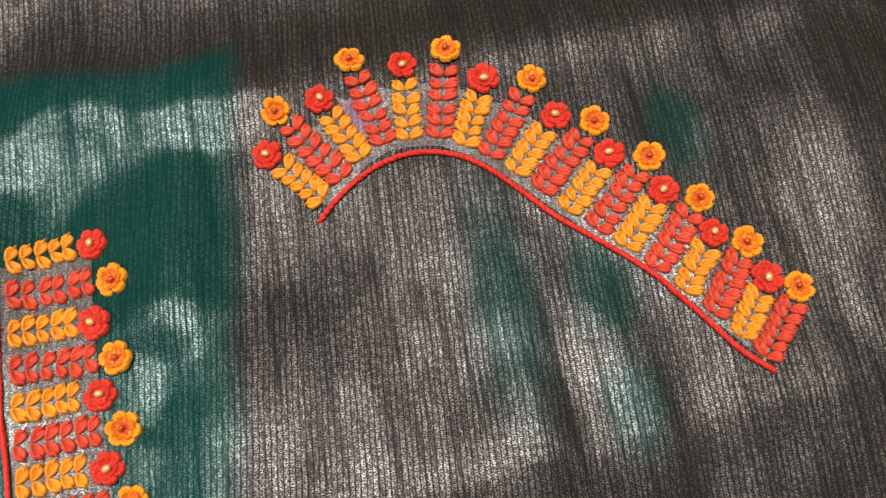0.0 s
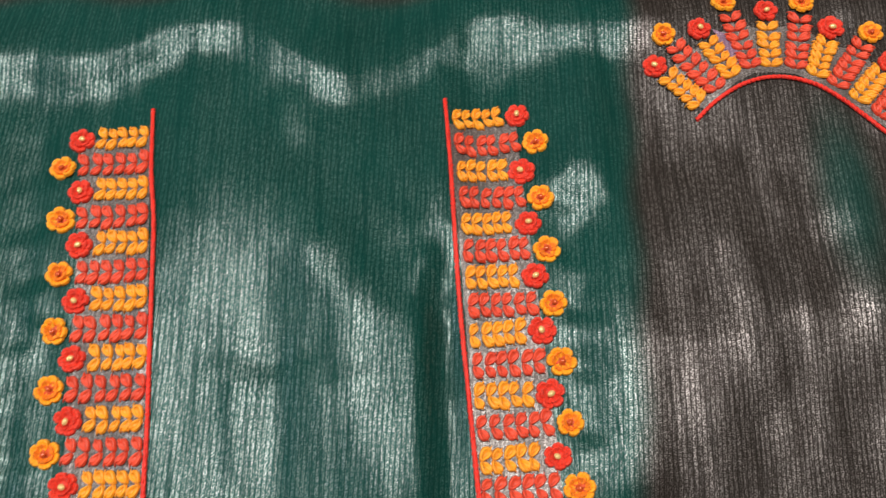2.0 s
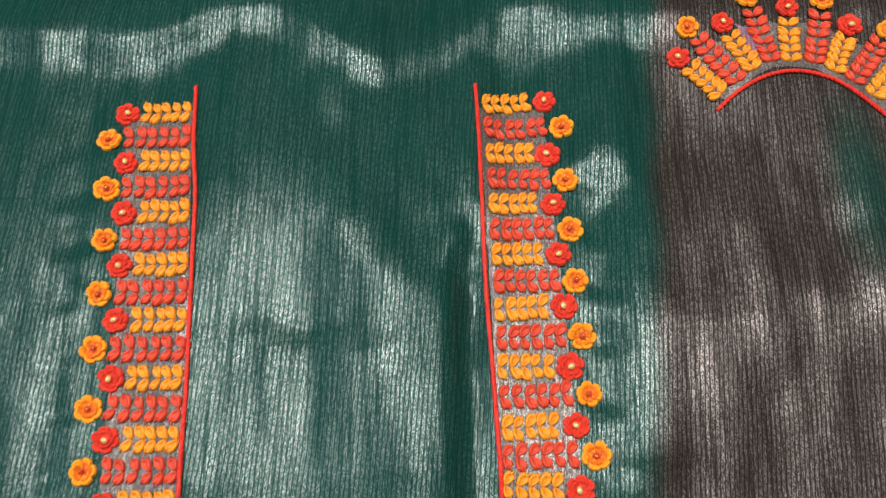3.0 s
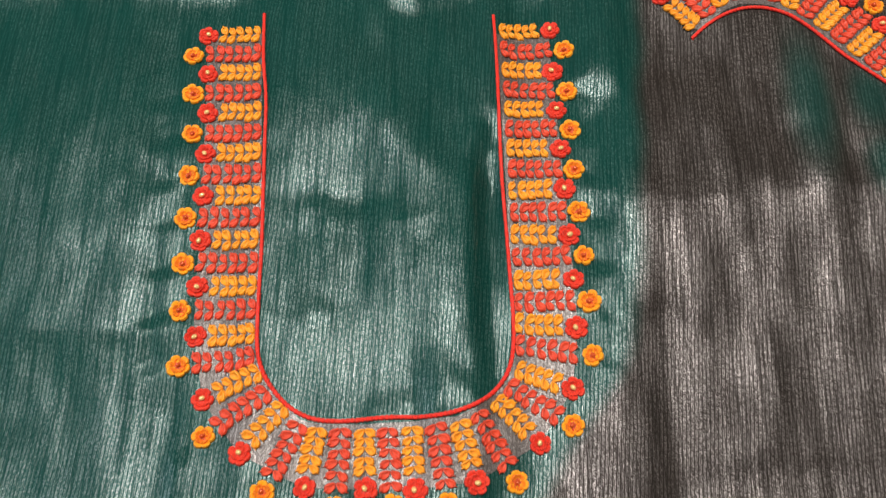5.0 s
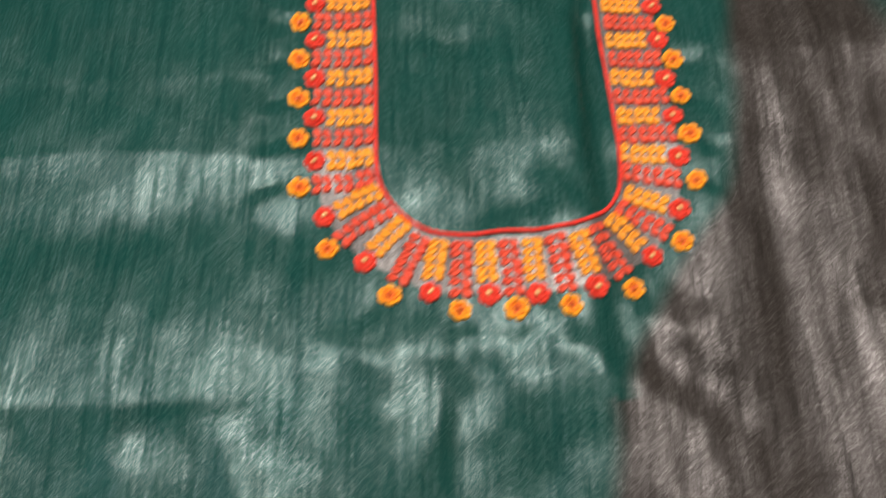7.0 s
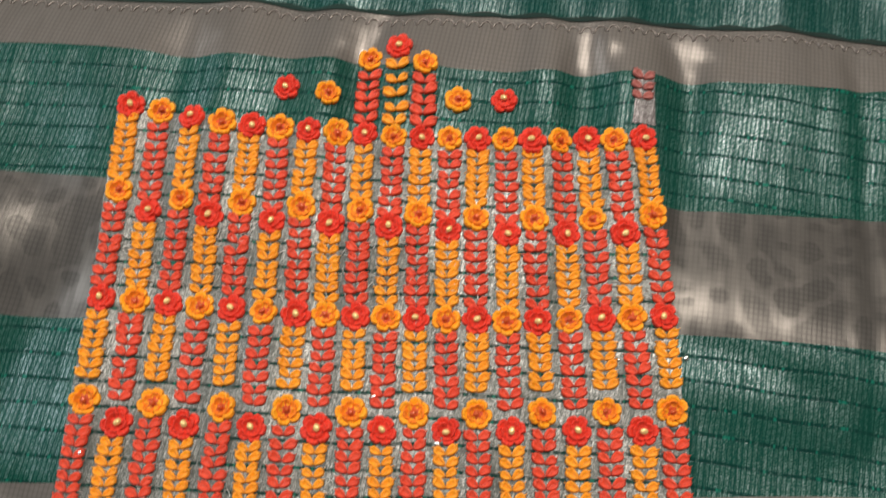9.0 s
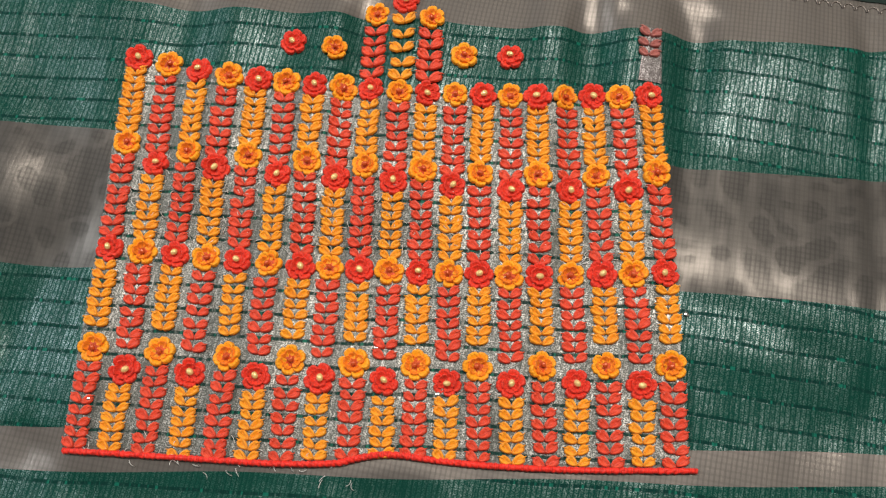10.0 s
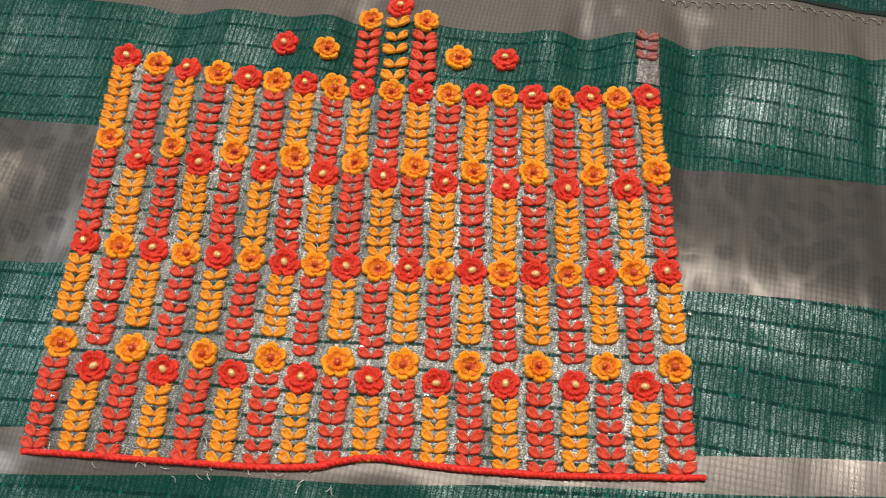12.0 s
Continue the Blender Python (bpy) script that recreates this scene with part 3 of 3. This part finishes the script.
LEAVES = {c: [leaf_mesh(m, 10 * i + k, fat) for k in range(3)] for i, (c, m, fat) in enumerate((("red", coral_mat, 1.0), ("yellow", yellow_mat, 0.2), ("pale", pale_mat, 0.6)))}
deep_mat = thread("deep_orange_thread", (0.92, 0.24, 0.008), (0.80, 0.15, 0.006))
PETALS = {}
for i, (c, m) in enumerate((("red", red_mat), ("yellow", orange_mat))):
    PETALS[c] = ([petal_mesh(m, 50 + 10 * i + k, 0.0016, 0.0065, 72, 0.0019) for k in range(3)],
                 [petal_mesh(deep_mat if c == "yellow" else m, 80 + 10 * i + k, 0.0018, 0.0043, 82, 0.0023) for k in range(3)],
                 disc_mesh("flower_eye", m if c == "red" else rust_thread, 0.0034))
BEADS = {"red": bead_mesh("bead", gold_mat, 0.0014, 0.0018, 0.0012), "yellow": bead_mesh("bead", rust_mat, 0.0011, 0.0014, 0.0008)}

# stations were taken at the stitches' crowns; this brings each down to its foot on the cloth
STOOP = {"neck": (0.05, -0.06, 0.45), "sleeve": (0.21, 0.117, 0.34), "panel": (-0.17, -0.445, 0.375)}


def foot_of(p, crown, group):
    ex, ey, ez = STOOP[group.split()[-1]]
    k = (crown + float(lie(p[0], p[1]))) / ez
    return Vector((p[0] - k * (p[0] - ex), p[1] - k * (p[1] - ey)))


rng = random.Random(21)
WORDS = {"red": ("red thread flower with a gold bead centre, sewn on the cloth", "gold bead"),
         "yellow": ("orange-yellow thread flower with a rust centre, sewn on the cloth", "rust-red bead")}


def flower(x, y, colour, group, size=1.0):
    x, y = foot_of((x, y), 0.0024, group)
    top = tagged(new("embroidered_flower"), WORDS[colour][0], "flower", group)
    up = lean(x, y)
    turn = rng.uniform(0, 360)
    tip = Vector((0, 0, 1)).rotation_difference((up + Vector((rng.uniform(-0.12, 0.12), rng.uniform(-0.12, 0.12), 0))).normalized()).to_matrix().to_4x4()
    s = size * rng.uniform(0.95, 1.05)
    top.matrix_basis = Matrix.Translation(at(x, y, 0.0007)) @ tip @ pose(0, 0, 0, 0, 0, turn) @ Matrix.Diagonal((s, s * rng.uniform(0.92, 1.04), s, 1))
    outer, inner, eye = PETALS[colour]
    cup = part("flower_eye", eye, top)
    for k in range(6):
        part("petal", rng.choice(outer), top, pose(0, 0, 0, rng.uniform(-5, 5), rng.uniform(-11, -3), 60 * k + rng.uniform(-7, 7)))
    for k in range(5):
        part("inner_petal", rng.choice(inner), top, pose(0, 0, 0, rng.uniform(-8, 8), 0, 72 * k + 30 + rng.uniform(-9, 9)))
    part("bead", BEADS[colour], cup, pose(rng.uniform(-0.0005, 0.0005), rng.uniform(-0.0005, 0.0005), 0.0022 if colour == "red" else 0.0019, 0, 0, rng.uniform(0, 180)), WORDS[colour][1])
    return top


SPRIG = {"red": "coral-red sprig of paired loop stitches on the cloth", "yellow": "marigold sprig of paired loop stitches on the cloth",
         "pale": "faded red half-unpicked sprig of loop stitches"}


def sprig(a, b, pairs, colour, group, width=0.0096):
    """A wheat-ear column of leaf pairs from a to b, the pairs opening towards b."""
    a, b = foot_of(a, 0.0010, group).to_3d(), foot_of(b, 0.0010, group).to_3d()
    d = b - a
    n = d.length / pairs
    top = tagged(new("stitched_sprig"), SPRIG[colour], "embroidery", group)
    top.matrix_basis = Matrix.Translation(at(a.x, a.y))
    head = math.degrees(math.atan2(d.y, d.x)) - 90
    s = width / 0.0092
    inv = top.matrix_basis.inverted()
    for k in range(pairs):
        c = a + d * ((k + 0.02) / pairs)
        side = Vector((-d.y, d.x, 0)).normalized()
        for sign in (1, -1):
            p = c + side * (sign * 0.00025 * s) + d.normalized() * rng.uniform(-0.0003, 0.0003)
            tip = Vector((0, 0, 1)).rotation_difference(lean(p.x, p.y)).to_matrix().to_4x4()
            m = Matrix.Translation(at(p.x, p.y, 0.0007)) @ tip @ pose(0, 0, 0, rng.uniform(0, 9), sign * 8, head + sign * (56 + rng.uniform(-8, 8)))
            ls = s * rng.uniform(0.92, 1.12)
            part("leaf_stitch", rng.choice(LEAVES[colour]), top, inv @ m @ Matrix.Diagonal((ls * min(1.0, 0.35 + n / 0.0075), ls, ls, 1)))
    return top


def along(knots):
    """Positions by index through a few known stations (index, x, y)."""
    i, x, y = zip(*knots)
    return lambda k: Vector((float(np.interp(k, i, x)), float(np.interp(k, i, y))))


def curve_points(pts, per=10):
    """A smooth line through stations."""
    p = [Vector(q) for q in pts]
    p = [2 * p[0] - p[1]] + p + [2 * p[-1] - p[-2]]
    out = []
    for a, b, c, d in zip(p, p[1:], p[2:], p[3:]):
        for j in range(per):
            t = j / per
            out.append(0.5 * (2 * b + (c - a) * t + (2 * a - 5 * b + 4 * c - d) * t * t + (3 * b - a - 3 * c + d) * t ** 3))
    return out + [p[-2]]


def cord(name, pts, radius, label):
    """Two plies of red cord twisted round one another, couched on the cloth."""
    line_ = curve_points(pts, 16)
    top = tagged(new(name), label, "cord")
    run = 0.0
    plies = ([], [])
    for i, p in enumerate(line_):
        if i:
            run += (p - line_[i - 1]).length
        q = line_[min(i + 1, len(line_) - 1)] - line_[max(i - 1, 0)]
        side = Vector((-q.y, q.x)).normalized()
        for k in (0, 1):
            ph = run / 0.0052 * 2 * math.pi + k * math.pi
            c = p + side * (0.32 * radius * math.cos(ph))
            plies[k].append(at(c.x, c.y, radius * 0.8 + 0.32 * radius * math.sin(ph)))
    for k in (0, 1):
        bm = bmesh.new()
        tube(bm, plies[k], [radius * 0.74] * len(plies[k]), 6)
        part("ply", mesh_of("ply", bm, cord_mat), top)
    return top


def backing(name, inner, outer, n, mat, label):
    """Stiffened tissue showing through between the sprigs: a thin strip between two edges."""
    rows = max(8, int((outer(0.5) - inner(0.5)).length / 0.0025))
    verts, faces = [], []
    for i in range(n + 1):
        a, b = inner(i / n), outer(i / n)
        for j in range(rows + 1):
            q = a + (b - a) * (j / rows)
            verts.append(at(q.x, q.y, 0.00035 if name == "stiffening" else 0.0006))
    for i in range(n):
        for j in range(rows):
            k = i * (rows + 1) + j
            faces.append((k, k + rows + 1, k + rows + 2, k + 1))
    me = bpy.data.meshes.new(name)
    me.from_pydata(verts, [], faces)
    if me.polygons[0].normal.z < 0:
        me.flip_normals()
    me.shade_smooth()
    a = me.attributes.new("green_share", "FLOAT", "POINT")
    a.data.foreach_set("value", [0.0] * len(verts))
    me.materials.append(mat)
    ob = new(name, me)
    ob.parent = cloth
    return tagged(ob, label)


FLOWER_R = 0.0060

# ---------------------------------------------------------------- the neck
neck_line = [(-0.0730, 0.2500), (-0.0710, 0.2170), (-0.0672, 0.1860), (-0.0660, 0.1530), (-0.0650, 0.1210), (-0.0640, 0.0940), (-0.0638, 0.0650),
             (-0.0630, 0.0360), (-0.0600, 0.0220), (-0.0530, 0.0100), (-0.0430, 0.0000), (-0.0310, -0.0057), (-0.0180, -0.0070), (-0.0020, -0.0062),
             (0.0110, -0.0056), (0.0300, -0.0058), (0.0430, -0.0040), (0.0560, 0.0010), (0.0660, 0.0090), (0.0730, 0.0190), (0.0762, 0.0310),
             (0.0770, 0.0490), (0.0760, 0.0740), (0.0750, 0.1000), (0.0735, 0.1390), (0.0730, 0.1800), (0.0728, 0.2140), (0.0720, 0.2510)]
cord("neckline_cord", neck_line, 0.00125, "twisted red cord couched round the neck opening")
neck_base = along([(0, -.0755, .236), (4, -.0713, .181), (8, -.0682, .1255), (12, -.0672, .0698), (14, -.0662, .042), (15, -.066, .029), (16, -.0622, .021), (17, -.057, .010),
                   (18, -.048, .0018), (19, -.039, -.0078), (20, -.029, -.010), (22, -.004, -.0108), (24, .021, -.010), (26, .046, -.008), (27, .056, -.003), (28, .066, .004),
                   (29, .073, .012), (30, .078, .021), (31, .0782, .034), (34, .0785, .0714), (40, .0772, .154), (46, .0752, .2365)])
neck_red = along([(0, -.108, .236), (4, -.104, .181), (8, -.102, .126), (12, -.1005, .070), (14, -.099, .0412), (16, -.092, .006), (18, -.070, -.023), (20, -.035, -.041),
                  (22, -.003, -.0422), (24, .023, -.0428), (26, .055, -.039), (28, .089, -.019), (30, .108, .010), (32, .112, .044), (34, .112, .072), (36, .111, .099), (38, .110, .128), (40, .109, .154), (42, .108, .180), (44, .107, .207), (46, .107, .2372)])
neck_yellow = along([(1, -.116, .2215), (5, -.112, .167), (9, -.111, .112), (13, -.109, .056), (15, -.107, .0245), (17, -.090, -.014), (19, -.057, -.043), (21, -.019, -.051), (23, .011, -.051),
                     (25, .040, -.050), (27, .076, -.039), (29, .107, -.010), (31, .120, .028), (33, .120, .059), (39, .1162, .1405), (43, .115, .193), (45, .115, .2225)])
for k in range(47):
    tint = "red" if k % 2 == 0 else "yellow"
    p, b = (neck_red if tint == "red" else neck_yellow)(k), neck_base(k)
    flower(p.x, p.y, tint, "flowers round the neck")
    d = (p - b).normalized()
    e = p - d * (FLOWER_R + 0.0008)
    other = "yellow" if tint == "red" else "red"
    sprig(b, e, 5 if other == "yellow" else 6, other, "sprigs round the neck")
backing("stiffening", lambda f: neck_base(46 * f) - (neck_red(46 * f) - neck_base(46 * f)).normalized() * 0.002,
        lambda f: neck_red(46 * f), 230, fuse_mat, "greyish stiffened tissue between the stitches")

# ---------------------------------------------------------------- the sleeve cap
sleeve_line = [(0.1970, 0.2330), (0.2060, 0.2410), (0.2170, 0.2480), (0.2270, 0.2520), (0.2360, 0.2537), (0.2450, 0.2530), (0.2540, 0.2502), (0.2620, 0.2456), (0.2700, 0.2385),
               (0.2790, 0.2280), (0.2880, 0.2172), (0.2990, 0.2070), (0.3100, 0.1970), (0.3200, 0.1860), (0.3270, 0.1760), (0.3360, 0.1630), (0.3440, 0.1510), (0.3540, 0.1410)]
cord("sleeve_cord", sleeve_line, 0.0012, "twisted red cord couched along the sleeve curve")
sleeve_base = along([(0, .200, .240), (1, .209, .247), (2, .218, .2538), (3, .228, .2585), (4, .238, .259), (5, .250, .257), (6, .259, .252), (7, .268, .2455), (8, .276, .237),
                     (10, .2933, .2175), (12, .312, .1988), (14, .330, .1775), (16, .346, .1562), (17, .353, .147)])
sleeve_flower = along([(0, .181, .263), (1, .187, .281), (2, .205, .283), (3, .220, .2985), (4, .241, .292), (5, .260, .296), (6, .2725, .280), (7, .292, .276), (8, .298, .258),
                       (9, .313, .253), (10, .3155, .238), (11, .331, .234), (12, .333, .219), (13, .346, .213), (14, .3475, .198), (15, .3595, .192), (16, .363, .177), (17, .374, .171)])
for k in range(18):
    tint = "red" if k % 2 == 0 else "yellow"
    p, b = sleeve_flower(k), sleeve_base(k)
    flower(p.x, p.y, tint, "flowers on the sleeve")
    e = p - (p - b).normalized() * (FLOWER_R + 0.0008)
    other = "yellow" if tint == "red" else "red"
    sprig(b, e, 5 if other == "yellow" else 6, other, "sprigs on the sleeve")
backing("stiffening", lambda f: sleeve_base(17 * f) * 1.0 - (sleeve_flower(2 * round(8 * f)) - sleeve_base(2 * round(8 * f))).normalized() * 0.002,
        lambda f: sleeve_base(17 * f) + (sleeve_flower(17 * f) - sleeve_base(17 * f)) * 0.72, 102, fuse_mat, "greyish stiffened tissue between the stitches")

lilac_mat = tissue_cloth("chalked_tissue", (0.20, 0.12, 0.20), (0.20, 0.12, 0.20), (0.75, 0.62, 0.78), 0.42, 0.40)
backing("chalk_smudge", lambda f: Vector((.2195 + .0065 * f, .2615)), lambda f: Vector((.2120 + .0078 * f, .2840 - .004 * f)), 6, lilac_mat, "lilac tailor's chalk smudge on the tissue")

# ---------------------------------------------------------------- the sleeve panel on the border
row_top = along([(0, -.351, -.248), (2, -.320, -.2512), (4, -.291, -.252), (7, -.250, -.2512), (9, -.223, -.250), (12, -.1835, -.247), (15, -.145, -.2432), (17, -.1195, -.2395), (18, -.106, -.237)])
row_two_y = along([(0, -.346, -.292), (2, -.316, -.293), (4, -.288, -.2915), (8, -.233, -.2893), (12, -.180, -.2867), (16, -.127, -.281), (18, -.100, -.276)])
row_two_r = along([(1, -.330, -.301), (3, -.302, -.2992), (5, -.2725, -.299), (9, -.219, -.2955), (13, -.165, -.293), (17, -.112, -.286)])
row_three = along([(0, -.341, -.344), (2, -.311, -.3432), (6, -.254, -.3412), (10, -.201, -.3372), (14, -.148, -.332), (18, -.093, -.323)])
row_four_y = along([(0, -.337, -.389), (4, -.278, -.3855), (8, -.223, -.381), (12, -.170, -.3755), (18, -.088, -.364)])
row_four_r = along([(1, -.321, -.397), (5, -.264, -.3923), (9, -.209, -.387), (13, -.155, -.381), (17, -.100, -.374)])
foot = along([(0, -.334, -.430), (4, -.2745, -.427), (6, -.247, -.4235), (9, -.2055, -.4165), (11, -.179, -.414), (14, -.1375, -.411), (18, -.084, -.404)])
GAP = FLOWER_R - 0.0002


def between(a, b, gap_a, gap_b):
    d = (b - a).normalized()
    return a + d * gap_a, b - d * gap_b


for k in range(19):
    even = k % 2 == 0
    one, three = row_top(k), row_three(k)
    two = row_two_y(k) if even else row_two_r(k)
    four = row_four_y(k) if even else row_four_r(k)
    for p, tint in ((one, "red" if even else "yellow"), (two, "yellow" if even else "red"), (three, "red" if even else "yellow"), (four, "yellow" if even else "red")):
        flower(p.x, p.y, tint, "flowers on the panel", 1.02)
    light, deep = ("yellow", "red") if even else ("red", "yellow")
    for p, q, tint, ga, gb in ((one, two, light, GAP, GAP - 0.0008), (two, three, deep, GAP, GAP), (three, four, light, GAP, GAP + 0.0035), (four, foot(k), deep, GAP, -0.0022)):
        a, b = between(p, q, ga, gb)
        pairs = max(4, round((b - a).length / (0.0044 if tint == "yellow" else 0.0050)))
        sprig(b, a, pairs, tint, "sprigs on the panel", 0.0085)
cord("hem_cord", [(-.338, -.434), (-.306, -.4315), (-.271, -.429), (-.248, -.4272), (-.225, -.424), (-.216, -.421), (-.207, -.4182), (-.198, -.417), (-.179, -.417), (-.156, -.416), (-.122, -.4128), (-.076, -.407)],
     0.0015, "thick red cord couched along the panel's foot")
backing("stiffening", lambda f: foot(18 * f) + Vector(((f - 0.5) * 0.010, -0.001)), lambda f: row_top(18 * f) + Vector(((f - 0.5) * 0.008, 0.0)), 108, panel_mat, "grey stiffened tissue between the stitches")
# the little tower in the middle and the loose flowers beside it
for (x, y, tint), foot_k in zip(((-.240, -.2100, "yellow"), (-.227, -.2010, "red"), (-.2132, -.2085, "yellow")), (8, 9, 10)):
    flower(x, y, tint, "flowers over the panel")
    a, b = between(Vector((x, y)), row_top(foot_k), GAP, GAP)
    sprig(b, a, 5 if tint == "red" else 5, "yellow" if tint == "red" else "red", "sprigs over the panel", 0.0096)
for x, y, tint in ((-.278, -.230, "red"), (-.258, -.230, "yellow"), (-.195, -.227, "yellow"), (-.173, -.225, "red")):
    flower(x, y, tint, "flowers over the panel")
sprig((-.1078, -.2165), (-.1078, -.2015), 3, "pale", "sprigs over the panel", 0.0085)
backing("unpicked_patch", lambda f: Vector((-.1125 + .0110 * f, -.2330)), lambda f: Vector((-.1110 + .0075 * f, -.2050)), 6, fuse_mat, "pale bare tissue where stitches were unpicked")

sequin = disc_mesh("sequin", sequin_mat, 0.0011)
for x, y in ((-.2145, -.3735), (-.1130, -.3462), (-.0840, -.3420), (-.3320, -.4115), (-.1850, -.3900)):
    ob = tagged(new("sequin", sequin), "tiny silver sequin lying on the cloth", "sequin", "sequins")
    ob.matrix_basis = Matrix.Translation(at(x, y, 0.0008)) @ pose(0, 0, 0, rng.uniform(-15, 15), rng.uniform(-15, 15), 0)

# a row of small raised arcs woven along the upper edge of the silver stripe
bm = bmesh.new()
x = -0.44
while x < 0.16:
    mid, arc = float(EDGES[1](x)) - 0.0072, []
    for j in range(7):
        a = math.pi * j / 6
        arc.append(at(x + 0.0027 * math.cos(a), mid + 0.0036 * math.sin(a), 0.0003))
    tube(bm, arc, [0.00035] * 7, 4)
    x += 0.0062
edging = new("scallop_edging", mesh_of("scallop_edging", bm, plain("zari_thread", (0.34, 0.30, 0.28), 0.4, 0.6)))
edging.parent = cloth
tagged(edging, "row of small silver scallops")

# wisps of frayed white thread about the brocade stitches
bm = bmesh.new()
for k in range(380):
    x, y = rng.uniform(-0.345, -0.09), rng.uniform(-0.338, -0.295)
    if k % 7 == 0:
        x, y = rng.uniform(-0.335, -0.215), rng.uniform(-0.436, -0.42) + 0.0
    a, c = rng.uniform(0, 6.28), rng.uniform(-1.2, 1.2)
    pts = []
    for j in range(5):
        pts.append(at(x, y, 0.0009 + 0.0004 * math.sin(j)))
        x, y = x + 0.0009 * math.cos(a), y + 0.0009 * math.sin(a)
        a += c * 0.4
    tube(bm, pts, [0.00017] * 5, 3)
tagged(new("frayed_threads", mesh_of("frayed_threads", bm, plain("white_thread", (0.72, 0.72, 0.70), 0.5))), "wisps of frayed white thread among the stitches", "thread", kind="stuff")
